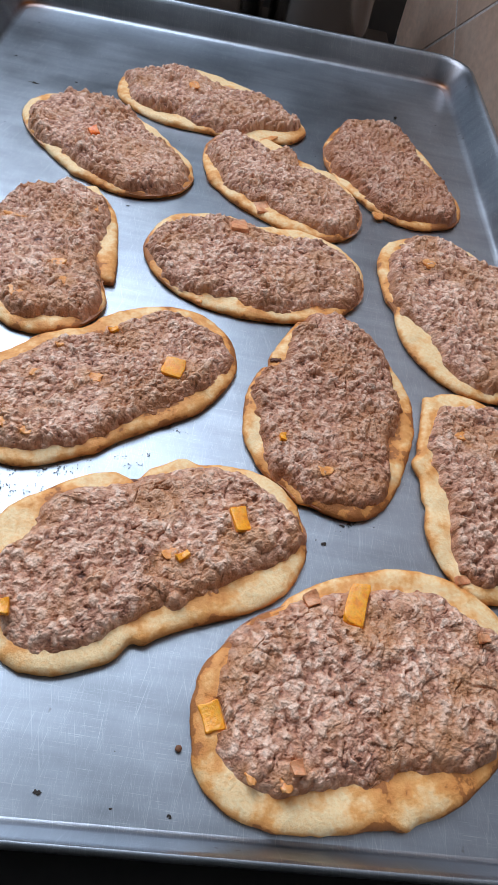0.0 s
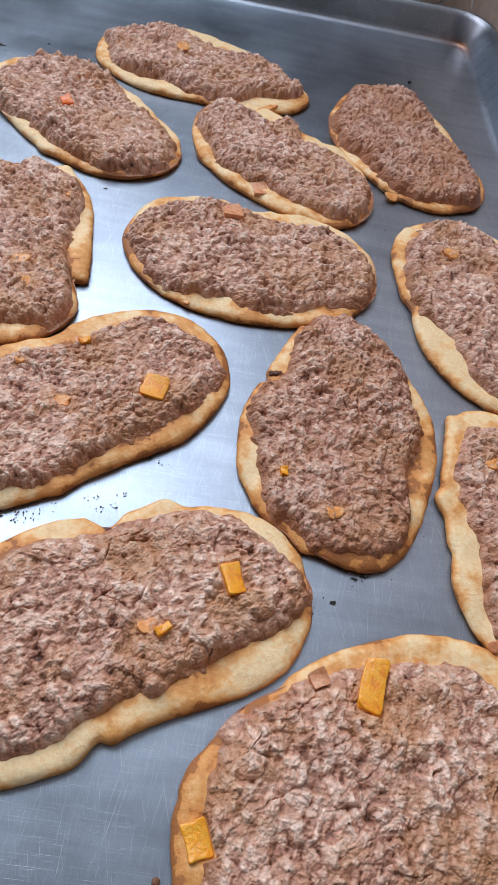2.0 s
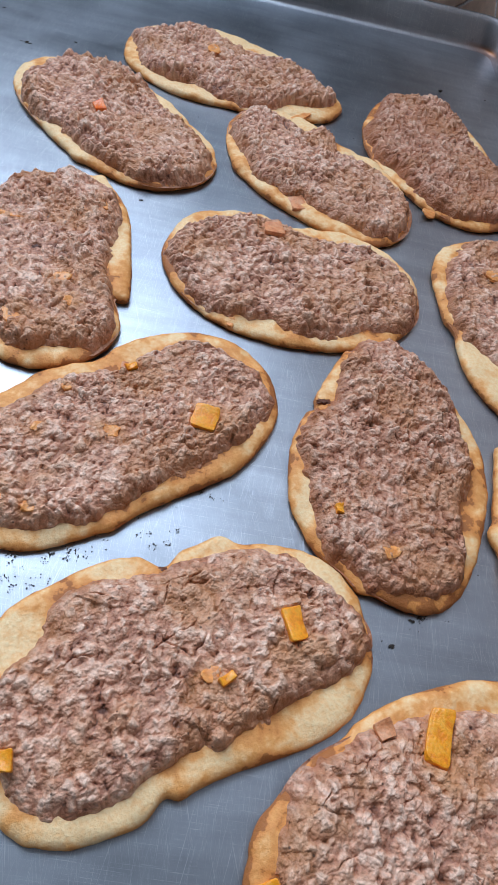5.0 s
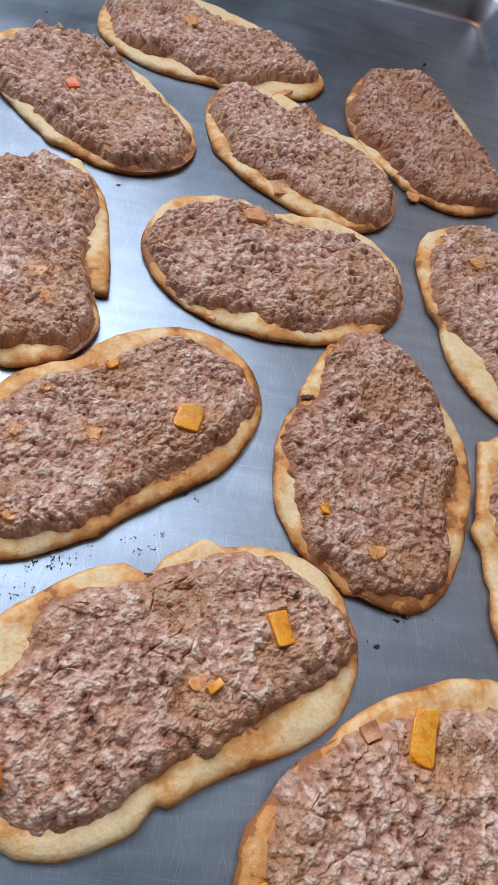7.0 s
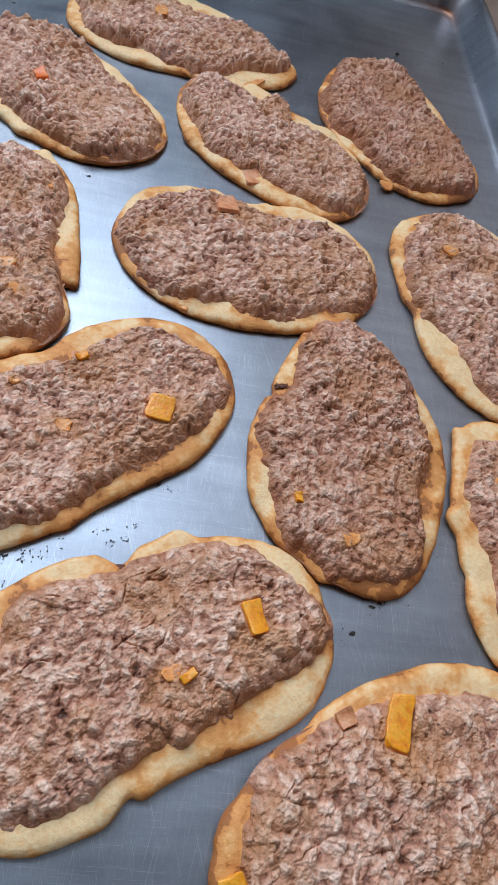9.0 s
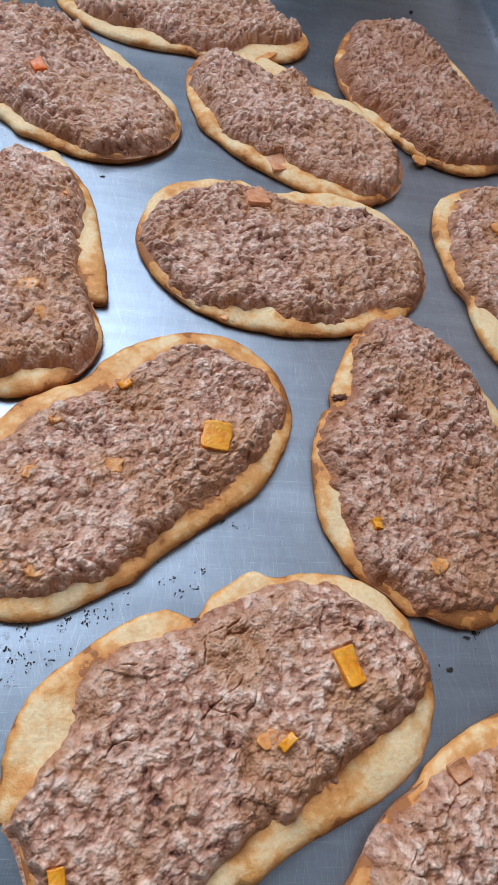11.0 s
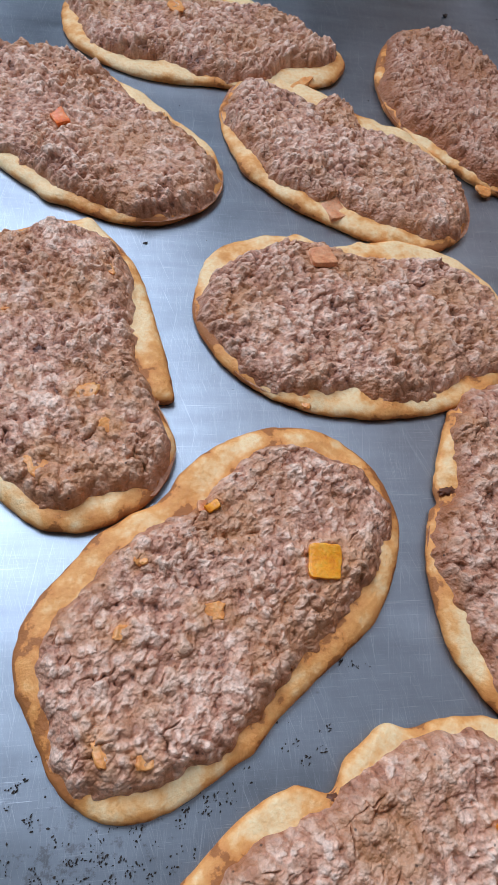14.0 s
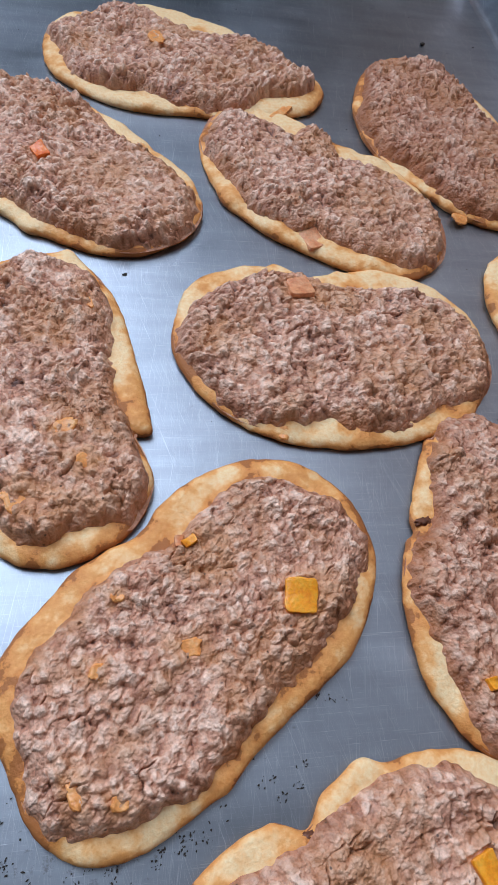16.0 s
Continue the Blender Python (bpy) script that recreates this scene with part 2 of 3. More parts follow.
setting("floor", (-1.6, -2.0, -1.0), (2.0, 1.1, -0.9), PLASTER, "plain kitchen floor", "floor")
setting("ceiling", (-1.6, -2.0, 1.9), (2.0, 1.1, 2.0), WHITE, "white painted ceiling", "ceiling")
setting("wall_south", (-1.5, -2.1, -0.9), (2.0, -2.0, 1.9), PLASTER, "plain plastered kitchen wall", "wall")
setting("wall_west", (-1.6, -2.0, -0.9), (-1.5, 1.0, 1.9), PLASTER, "plain plastered kitchen wall", "wall")
setting("wall_east", (1.9, -2.0, -0.9), (2.0, 1.0, 1.9), PLASTER, "plain plastered kitchen wall", "wall")
north = thing("wall_north", "dim painted kitchen wall with a window opening", "wall", kind="structure")
for lo, hi in (((-1.6, 1.0, -0.9), (-1.24, 1.1, 1.9)), ((0.04, 1.0, -0.9), (2.0, 1.1, 1.9)),
               ((-1.24, 1.0, -0.9), (0.04, 1.1, 0.52)), ((-1.24, 1.0, 1.84), (0.04, 1.1, 1.9))):
    part("wall_panel", box(lo, hi), DARKWALL, north)


# ---- baking sheet ----
PAN_X, PAN_Y0, PAN_Y1 = 0.204, 0.034, 0.695


def rounded_rectangle(grow, radius, n=14):
    """Points round the sheet's outline, let out by grow."""
    x0, x1, y0, y1 = -0.206 - grow, PAN_X + grow, PAN_Y0 - grow * 0.5, PAN_Y1 + grow
    pts = []
    for cx, cy, start in ((x1 - radius, y1 - radius, 0), (x0 + radius, y1 - radius, 90), (x0 + radius, y0 + radius, 180), (x1 - radius, y0 + radius, 270)):
        for k in range(n + 1):
            a = radians(start + 90 * k / n)
            pts.append((cx + radius * math.cos(a), cy + radius * math.sin(a)))
    # even out the long sides
    out = []
    for (ax, ay), (bx, by) in zip(pts, pts[1:] + pts[:1]):
        steps = 24 if math.hypot(bx - ax, by - ay) > 0.1 else 1
        out += [(ax + (bx - ax) * k / steps, ay + (by - ay) * k / steps) for k in range(steps)]
    return out


def sweep(profile):
    """Rings for (let-out, height, corner radius) steps."""
    return [[(x, y, z) for x, y in rounded_rectangle(g, r)] for g, z, r in profile]


def baking_sheet():
    sheet = thing("baking_sheet", "worn scratched aluminium baking sheet with low flared sides", "baking sheet", (0, 0, 0))
    inner = [(-0.004, 0.0, 0.012), (-0.001, 0.0006, 0.013), (0.001, 0.0022, 0.015), (0.0025, 0.0055, 0.018), (0.011, 0.0185, 0.028), (0.0125, 0.0208, 0.029),
             (0.0145, 0.022, 0.03)]
    rings = sweep(inner)
    n = len(rings[0])
    verts = [v for r in rings for v in r]
    # corners hold rust and baked-on grease
    rust = []
    for x, y, z in verts:
        c = min(math.hypot(x - a, y - b) for a, b in ((PAN_X, PAN_Y1), (-0.206, PAN_Y1)))
        e = max(0.0, 1 - abs(z - 0.002) / 0.004)
        rust.append(max(0.0, 0.7 - c / 0.05) * e + max(0.0, 0.4 - c / 0.06) + 0.12 * e)
    mesh_object("side_wall", verts, ring_faces(len(rings), n), STEEL, sheet, attributes=[("rust", rust)])
    floor = rings[0]
    bm = bmesh.new()
    bm.faces.new([bm.verts.new(v) for v in floor])
    part("bottom", bm, STEEL, sheet)
    lip = [(0.0145, 0.022, 0.03), (0.0165, 0.0222, 0.031), (0.0182, 0.0212, 0.032), (0.0188, 0.0193, 0.032), (0.018, 0.0172, 0.032), (0.0155, 0.0162, 0.031)]
    rings = sweep(lip)
    mesh_object("rolled_rim", [v for r in rings for v in r], ring_faces(len(rings), n), STEEL, sheet, "rolled rim with dark spots")
    outside = sweep([(0.0155, 0.0162, 0.031), (0.003, -0.001, 0.023), (-0.002, -0.0025, 0.02)])
    mesh_object("outer_wall", [v for r in outside for v in r], ring_faces(3, n), STEEL, sheet)
    bm = bmesh.new()
    bm.faces.new([bm.verts.new(v) for v in outside[-1]])
    part("underside", bm, STEEL, sheet)


baking_sheet()


# ---- flatbreads ----
def outline(theta, series, dents):
    r = np.full(theta.shape, series[0])
    for k in range(1, (len(series) + 1) // 2):
        r += series[2 * k - 1] * np.cos(k * theta) + series[2 * k] * np.sin(k * theta)
    for at, amount, wide in dents:
        r += amount * np.exp(-(np.angle(np.exp(1j * (theta - at))) / wide) ** 2)
    return r


COUNT, LOAVES = [0], []


def flatbread(x, y, turn, long, wide, edge, dents, cover, tuck, tomato, label, browned=0.0, toasted=0.0, crumbly=1.0):
    """long, wide: half axes; edge and cover: the wavy outlines of dough and meat; dents: (where, how much, how wide); tuck: where the meat hangs over the edge."""
    COUNT[0] += 1
    seed = COUNT[0] * 13.0
    bread = thing("meat_flatbread", label, "flatbread", (x, y, 0.0), "flatbreads on the baking sheet")
    size = (long + wide) / 2
    c, s = math.cos(radians(turn)), math.sin(radians(turn))

    def place(theta, r):
        u, v = long * r * np.cos(theta), wide * r * np.sin(theta)
        return u * c - v * s, u * s + v * c

    def border(theta):
        return outline(theta, edge, dents) - np.clip(outline(theta, tuck, ()), 0, 0.009 / size)

    # dough: a thin baked disc with a puffed, uneven rim
    n = 300
    th = np.linspace(0, 2 * math.pi, n, endpoint=False)
    rim = border(th)
    bx, by = place(th, rim)
    rim = rim + 0.03 * (soft_noise(bx, by, 0.017, seed) - 0.5) + 0.012 * (soft_noise(bx, by, 0.0032, seed + 4) - 0.5)
    steps = [(0.0035, 0.0), (0.0008, 0.0004), (0.0, 0.0016), (0.0002, 0.0023), (0.0012, 0.0032), (0.003, 0.0038), (0.0055, 0.0041), (0.0085, 0.0042), (0.012, 0.0042),
             (0.016, 0.0042), (0.021, 0.004), (0.027, 0.004), (0.036, 0.004)]
    vx, vy, vz, toast = [], [], [], []
    meat_edge = outline(th, cover, ())
    for inset, z in steps:
        px, py = place(th, rim - inset / size)
        wx, wy = px + x, py + y
        puff = soft_noise(wx, wy, 0.014, seed) * 0.6 + soft_noise(wx, wy, 0.006, seed + 1) * 0.4
        vz.append(z * (0.85 + 0.7 * puff) if z > 0.001 else np.full(n, z))
        vx.append(px), vy.append(py)
        toast.append((0.5 + 0.5 * soft_noise(wx, wy, 0.011, seed + 8)) * np.exp(-inset / 0.0024) - 0.08 + 0.55 * (soft_noise(wx, wy, 0.02, seed + 2) - 0.5) + (0.06 if z < 0.0025 and inset < 0.002 else 0.0) + toasted
                     + 0.75 * np.exp(-np.abs((rim - meat_edge) * size - inset) / 0.0026) * (0.15 + soft_noise(wx, wy, 0.012, seed + 6)))
    vx, vy, vz, toast = (np.concatenate(v) for v in (vx, vy, vz, toast))
    verts = np.stack([vx, vy, vz], 1)
    faces = ring_faces(len(steps), n).tolist() + [list(range((len(steps) - 1) * n, len(steps) * n)), list(range(n - 1, -1, -1))]
    mesh_object("dough", verts, faces, DOUGH, bread, "golden dough base with toasted edge", attributes=[("toast", toast)])

    # meat: granules of several sizes pressed together into lumps, with cracks and pores
    n = 330 if crumbly < 1 else 260
    side = np.linspace(-1, 1, n)
    su, sv = np.meshgrid(side, side, indexing="ij")
    du, dv = su * np.sqrt(1 - sv ** 2 / 2), sv * np.sqrt(1 - su ** 2 / 2)
    th, f = np.arctan2(dv, du), np.hypot(du, dv)
    rim = np.minimum(outline(th, cover, ()) + 0.0028 / size, border(th) + 0.0002 / size)
    px, py = place(th, rim * f)
    inset = (1 - f) * rim * np.sqrt((long * np.cos(th)) ** 2 + (wide * np.sin(th)) ** 2)
    wx, wy = px + x, py + y
    qx = wx + 0.0018 * (soft_noise(wx, wy, 0.0045, 1) - 0.5) + 0.0009 * (soft_noise(wx, wy, 0.0018, 31) - 0.5)
    qy = wy + 0.0018 * (soft_noise(wx, wy, 0.0045, 2) - 0.5) + 0.0009 * (soft_noise(wx, wy, 0.0018, 32) - 0.5)

    def blobs(cell, kind):
        """Round pieces of uneven height, pressed together."""
        d, _, own = cells(qx, qy, cell, kind)
        return np.clip(1 - (d / 0.95) ** 2, 0, 1) * (0.4 + 0.6 * own), own

    big, ida = blobs(0.0098, 3)
    mid, idb = blobs(0.0052, 4)
    small, ide = blobs(0.0031, 5)
    tiny, idc = blobs(0.0019, 6)
    swell = 0.4 * soft_noise(wx, wy, 0.026, 7) + 0.6 * soft_noise(wx, wy, 0.0105, 17)
    loose = crumbly * np.clip(0.45 + 0.9 * soft_noise(wx, wy, 0.017, 14), 0.6, 1.4)
    wob = 0.006 * (soft_noise(wx, wy, 0.008, 8) - 0.5) + 0.0014 * (soft_noise(wx, wy, 0.0024, 18) - 0.5)
    wib = 0.006 * (soft_noise(wx, wy, 0.008, 9) - 0.5) + 0.0014 * (soft_noise(wx, wy, 0.0024, 19) - 0.5)
    k1, k2, _ = cells(wx + wob, wy + wib, 0.017, 10)
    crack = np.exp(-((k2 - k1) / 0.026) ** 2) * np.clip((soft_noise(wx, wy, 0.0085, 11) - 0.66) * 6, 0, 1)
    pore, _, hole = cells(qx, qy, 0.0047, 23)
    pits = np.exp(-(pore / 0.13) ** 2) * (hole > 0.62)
    ragged = inset - 0.0034 * soft_noise(wx, wy, 0.0055, 21) - 0.0014 * soft_noise(wx, wy, 0.0022, 22) + 0.0010
    rise = np.clip(ragged / 0.013, 0, 1)
    rise = rise * (2 - rise)
    grip = np.clip(ragged / 0.006, 0, 1)
    grip = grip * (2 - grip)
    heap = 0.0026 * big * (1.5 - 0.5 * crumbly)
    lumps = 0.0024 * mid + 0.0022 * small + 0.0012 * tiny
    z = 0.0034 + 0.0008 * grip + rise * (0.0018 + 0.0022 * swell + heap) + grip * loose * lumps - (0.0017 * crack + 0.0010 * pits) * rise
    # heights, pits and cracks paint in shading; piece numbers vary the tone
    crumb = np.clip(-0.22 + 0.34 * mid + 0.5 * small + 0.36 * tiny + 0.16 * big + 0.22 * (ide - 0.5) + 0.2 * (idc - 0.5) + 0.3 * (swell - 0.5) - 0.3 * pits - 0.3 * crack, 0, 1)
    toast = np.clip(0.95 - inset / 0.0085, 0, 1) * (0.2 + 1.0 * soft_noise(wx, wy, 0.014, 12)) * (1 + 0.5 * browned) + browned * (0.15 + 0.4 * soft_noise(wx, wy, 0.01, 15))
    juice, beds = np.zeros(wx.shape), []
    for tx, ty, tl, tw, turned, mat in tomato:
        ca, sa = math.cos(radians(turned)), math.sin(radians(turned))
        away = np.maximum(abs((wx - tx) * ca + (wy - ty) * sa) / tl, abs((wy - ty) * ca - (wx - tx) * sa) / tw)
        under = float(np.median(z[np.argsort(away, axis=None)[:60] // n, np.argsort(away, axis=None)[:60] % n]))
        beds.append(under)
        if mat is not PALE:
            z = np.where(away < 0.55, np.minimum(z, under), z)
        juice = np.maximum(juice, np.clip(1.5 - away * 1.35, 0, 1) * (0.3 + 0.7 * soft_noise(wx, wy, 0.003, 16)))
    verts = np.stack([px.ravel(), py.ravel(), z.ravel()], 1)
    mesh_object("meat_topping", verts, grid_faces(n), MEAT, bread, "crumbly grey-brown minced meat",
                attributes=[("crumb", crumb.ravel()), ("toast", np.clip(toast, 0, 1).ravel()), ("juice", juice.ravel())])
    for (tx, ty, tl, tw, turned, mat), bed in zip(tomato, beds):
        tomato_piece(bread, tx - x, ty - y, bed, tl, tw, turned, mat)
    LOAVES.append(bread)
    return bread


def tomato_piece(bread, x, y, bed, long, wide, turn, mat):
    """A baked cube or strip of tomato, bent and shrivelled, half sunk in the meat."""
    high, fit = (0.0027, 0.95) if mat is not PALE else (0.002, 0.85)
    bm = bmesh.new()
    bmesh.ops.create_cube(bm, size=1)
    bmesh.ops.bevel(bm, geom=bm.edges[:], offset=0.1 if mat is not PALE else 0.3, segments=2, affect="EDGES", profile=0.5)
    bmesh.ops.subdivide_edges(bm, edges=bm.edges[:], cuts=3, use_grid_fill=True)
    k = x * 91 + y * 57
    for v in bm.verts:
        q = Vector((v.co.x, v.co.y, v.co.z * 0.3))
        w = noise.noise_vector(q * 1.3 + Vector((k, k * 2, 3)))
        t = noise.noise_vector(q * 4.5 + Vector((3, k * 2, k)))
        v.co += w * (0.11 if mat is not PALE else 0.26) + t * (0.03 if mat is not PALE else 0.1)
        v.co.z += 1.0 * (v.co.x ** 2) - 0.8 * v.co.x * v.co.y
        v.co = Vector((v.co.x * long * fit, v.co.y * wide * fit, v.co.z * high))
    bmesh.ops.transform(bm, matrix=pose(x, y, bed + (0.0004 if mat is not PALE else -0.0008), random.uniform(-9, 9), random.uniform(-9, 9), turn), verts=bm.verts)
    word = {"orange_tomato": "shiny orange tomato piece", "scarlet_tomato": "scarlet tomato piece", "red_tomato": "reddish cooked tomato piece", "pale_tomato": "pale sunken tomato or dough piece"}[mat.name]
    part("tomato_piece", bm, mat, bread, word, smooth=True)


flatbread(-0.0892, 0.4719, -44.5, 0.074, 0.0499,
    (0.998, -0.008, -0.006, 0.077, -0.005, 0.022, 0.012, -0.03, 0.017, 0.001, -0.004),
    [(1.1, -0.043, 0.1), (-1.22, 0.041, 0.1), (0.78, 0.03, 0.1), (1.86, 0.028, 0.1)],
    (0.884, 0.032, -0.054, 0.109, 0.002, 0.063, 0.018, -0.023, 0.002, -0.016, 0.013, -0.003, -0.014, 0.001, -0.004, -0.016, -0.008),
    (0.026, -0.034, 0.035, -0.001, -0.04, 0.022, 0.018, -0.016, 0.004, 0.001, -0.007, 0.004, -0),
    # the PALE piece is a fold of pale dough, built as tomato
    [(-0.0965, 0.4630, 0.0085, 0.0070, -61, SCARLET), (-0.0480, 0.4732, 0.0140, 0.0047, -77, PALE)],
    "oval flatbread with pale rim and crumbly grey-brown minced meat", 0, -0.12, 1.2)
flatbread(-0.0211, 0.5594, -17.1, 0.0762, 0.0529,
    (0.995, -0.03, 0.005, 0.055, 0.002, 0.082, -0.016, 0.015, -0.004, 0.001, 0.004),
    [(1.62, -0.044, 0.1), (1.98, 0.032, 0.1), (-1.1, 0.034, 0.1), (2.54, -0.033, 0.1)],
    (0.819, -0.017, -0.079, 0.122, 0.02, 0.048, 0.04, -0.024, 0.037, 0.018, -0.002, 0.038, 0.007, -0.008, -0.013, 0.029, 0.001),
    (0.005, -0.007, 0.008, -0.002, -0.01, 0.009, 0.005, -0.009, 0.003, 0.003, -0.009, 0.005, 0.007),
    # the second piece is a bare golden baked patch, built as tomato
    [(-0.0344, 0.5657, 0.0137, 0.0098, -76, PALE), (0.0293, 0.5140, 0.0208, 0.0060, 43, PALE)],
    "long flatbread with cream rim and minced meat topping", 0, -0.15, 1.2)
flatbread(0.0409, 0.4582, -49.1, 0.0715, 0.049,
    (0.999, 0.003, -0.015, 0.066, 0.007, -0.003, 0.039, -0.005, -0.032, 0.008, -0.001),
    [(1.38, 0.053, 0.06), (-0.58, -0.044, 0.1), (-1.9, 0.035, 0.1), (1.58, -0.043, 0.06)],
    (0.829, 0.061, -0.089, 0.119, 0.101, 0.016, 0.034, 0.011, 0.033, -0.031, -0.042, 0.034, -0.008, -0.013, 0.026, -0.008, -0.02),
    (0.013, -0.013, 0.02, -0.011, -0.018, 0.019, -0.003, -0.005, 0.019, -0.014, -0.014, 0.017, -0.003),
    [(0.0294, 0.4169, 0.0122, 0.0103, -70, RED)],
    "long flatbread with minced meat and a pale front edge", 0, 0.1, 1.2)
flatbread(0.1298, 0.5055, -76.0, 0.0764, 0.0517,
    (0.998, 0.005, -0.029, 0.07, 0.003, -0.015, 0.085, -0.023, -0.015, -0.004, -0.015),
    [(1.1, -0.073, 0.1), (1.58, 0.032, 0.16), (1.1, -0.024, 0.16), (-0.98, -0.023, 0.16)],
    (0.88, 0.044, -0.108, 0.08, 0.047, -0.007, 0.083, -0.01, -0.012, -0.016, -0.026, -0.032, 0.012, 0.005, 0.004, 0.003, -0.01),
    (0.03, -0.049, 0.027, 0.023, -0.039, 0.003, 0.032, -0.015, -0.012, 0.011, -0.005, 0, 0.01),
    [(0.1153, 0.4358, 0.0093, 0.0092, 28, PALE)],
    "well browned oval flatbread with dark minced meat", 1.2, 0.25, 1.2)
flatbread(-0.0956, 0.3385, -82.8, 0.0724, 0.0437,
    (1.001, 0.004, -0.017, 0.084, 0.001, 0.004, 0.011, -0.043, -0.015, -0.001, -0.),
    [(1.02, -0.159, 0.06), (0.94, -0.071, 0.06), (2.7, 0.06, 0.1), (-2.62, 0.046, 0.16)],
    (0.883, 0.01, -0.08, 0.083, 0.009, 0.015, 0.044, -0.076, 0.007, -0.027, -0.008, -0.002, -0.015, -0.002, -0.017, 0.01, -0.014),
    (0.023, -0.04, -0.002, 0.026, 0.003, -0.012, -0.005, 0.002, 0.006, 0.001, -0.006, -0.001, 0.004),
    [(-0.1222, 0.3522, 0.0145, 0.0033, -4, PALE), (-0.0876, 0.3129, 0.0098, 0.0068, 32, PALE), (-0.0808, 0.2992, 0.0072, 0.0071, 26, PALE), (-0.1028, 0.2852, 0.0128, 0.0117, 34, PALE), (-0.0803, 0.2708, 0.0043, 0.0033, 22, PALE), (-0.0766, 0.3709, 0.0061, 0.0029, -72, PALE)],
    "flatbread with torn notched edge and minced meat topping", 0, 0.1, 1.05)
flatbread(0.0274, 0.3539, -4.9, 0.0704, 0.054,
    (0.998, -0.001, -0.016, 0.054, 0.001, 0.006, 0.027, -0.027, -0.006, -0.003, -0.009),
    [(1.94, 0.062, 0.06), (2.3, -0.034, 0.1), (1.46, 0.039, 0.06), (1.74, -0.031, 0.06)],
    (0.857, -0.004, -0.076, 0.126, -0.002, 0.03, 0.016, -0.014, 0.015, 0.001, -0.005, 0.004, -0.015, -0.018, -0, -0.005, 0.008),
    (0.01, -0.002, 0.02, -0.019, -0.005, 0.006, -0.018, 0.016, 0.008, -0.009, 0.014, -0.012, -0.01),
    [(0.0144, 0.3799, 0.0115, 0.0113, -79, RED), (0.0203, 0.3089, 0.0095, 0.0083, 35, PALE), (-0.0040, 0.3098, 0.0073, 0.0055, -79, PALE)],
    "oval flatbread with cracked minced meat and golden rim", 0, 0.15, 1.1)
flatbread(-0.0447, 0.2384, 38.8, 0.0715, 0.0472,
    (1.001, 0.005, 0.004, 0.081, -0.006, 0., -0.006, -0.047, 0.02, 0.014, -0.011),
    [(1.5, -0.058, 0.1), (1.86, 0.032, 0.1), (1.38, -0.039, 0.06), (-2.02, 0.029, 0.06)],
    (0.848, -0.027, -0.04, 0.138, -0.021, 0.019, -0.012, -0.034, 0.012, -0.018, -0.007, -0.012, -0.004, 0.008, -0.012, 0.002, 0.008),
    (0.001, 0.002, -0.001, 0.002, -0.002, 0.001, -0.002, 0, -0.002, -0, -0.002, -0.001, -0.001),
    [(-0.0119, 0.2425, 0.0117, 0.0111, -97, ORANGE), (-0.0502, 0.2663, 0.0043, 0.0034, -87, RED), (-0.0467, 0.2653, 0.0053, 0.0033, 32, ORANGE), (-0.0720, 0.2482, 0.0047, 0.0042, 19, PALE), (-0.0511, 0.2298, 0.0094, 0.0073, 5, PALE), (-0.0792, 0.2257, 0.0059, 0.0054, -87, PALE), (-0.0867, 0.1954, 0.0114, 0.0054, -77, PALE), (-0.0736, 0.1898, 0.0067, 0.0053, 5, PALE)],
    "waisted flatbread with minced meat and orange tomato cubes", 0.05, 0.3, 0.8)
flatbread(0.0749, 0.243, 87.2, 0.0701, 0.0477,
    (0.999, -0.019, -0.007, 0.052, -0.01, 0.054, -0.009, 0.023, 0.035, 0.011, -0.008),
    [(1.22, -0.056, 0.06), (0.42, -0.048, 0.06), (-0.18, -0.039, 0.1), (2.82, 0.033, 0.1)],
    (0.883, -0.027, 0.023, 0.097, -0.034, 0.029, -0.017, 0.018, 0.034, 0.017, 0.013, -0.037, 0.01, -0.002, 0.007, 0.018, -0.009),
    (0.013, 0.022, -0.006, 0.014, -0.007, 0.006, -0.004, 0.002, 0, 0.003, 0.002, 0.004, -0.001),
    [(0.0469, 0.2069, 0.0043, 0.0032, -83, ORANGE), (0.0683, 0.1913, 0.0091, 0.0067, 20, PALE)],
    "pointed flatbread with evenly browned minced meat to its edge", 0.75, 0.35, 0.95)
flatbread(0.1658, 0.3427, -81.1, 0.0772, 0.0582,
    (1.001, -0.004, 0.01, 0.048, -0.002, 0.023, -0.039, -0.004, 0.013, -0.007, 0.011),
    [(-1.5, -0.04, 0.1), (2.46, -0.033, 0.1), (-1.1, 0.015, 0.16), (1.58, -0.018, 0.1)],
    (0.868, 0.011, 0.01, 0.052, 0.054, 0.041, -0.028, 0.028, 0.008, -0.018, -0.024, -0.007, -0.003, -0.015, 0.007, 0.002, 0.001),
    (0.021, -0.029, 0.024, 0.005, -0.028, 0.012, 0.013, -0.01, 0.004, -0.001, -0.011, 0.009, 0.006),
    [(0.1430, 0.3740, 0.0112, 0.0080, 24, PALE)],
    "flatbread with a split folded rim and minced meat", 0, 0.05)
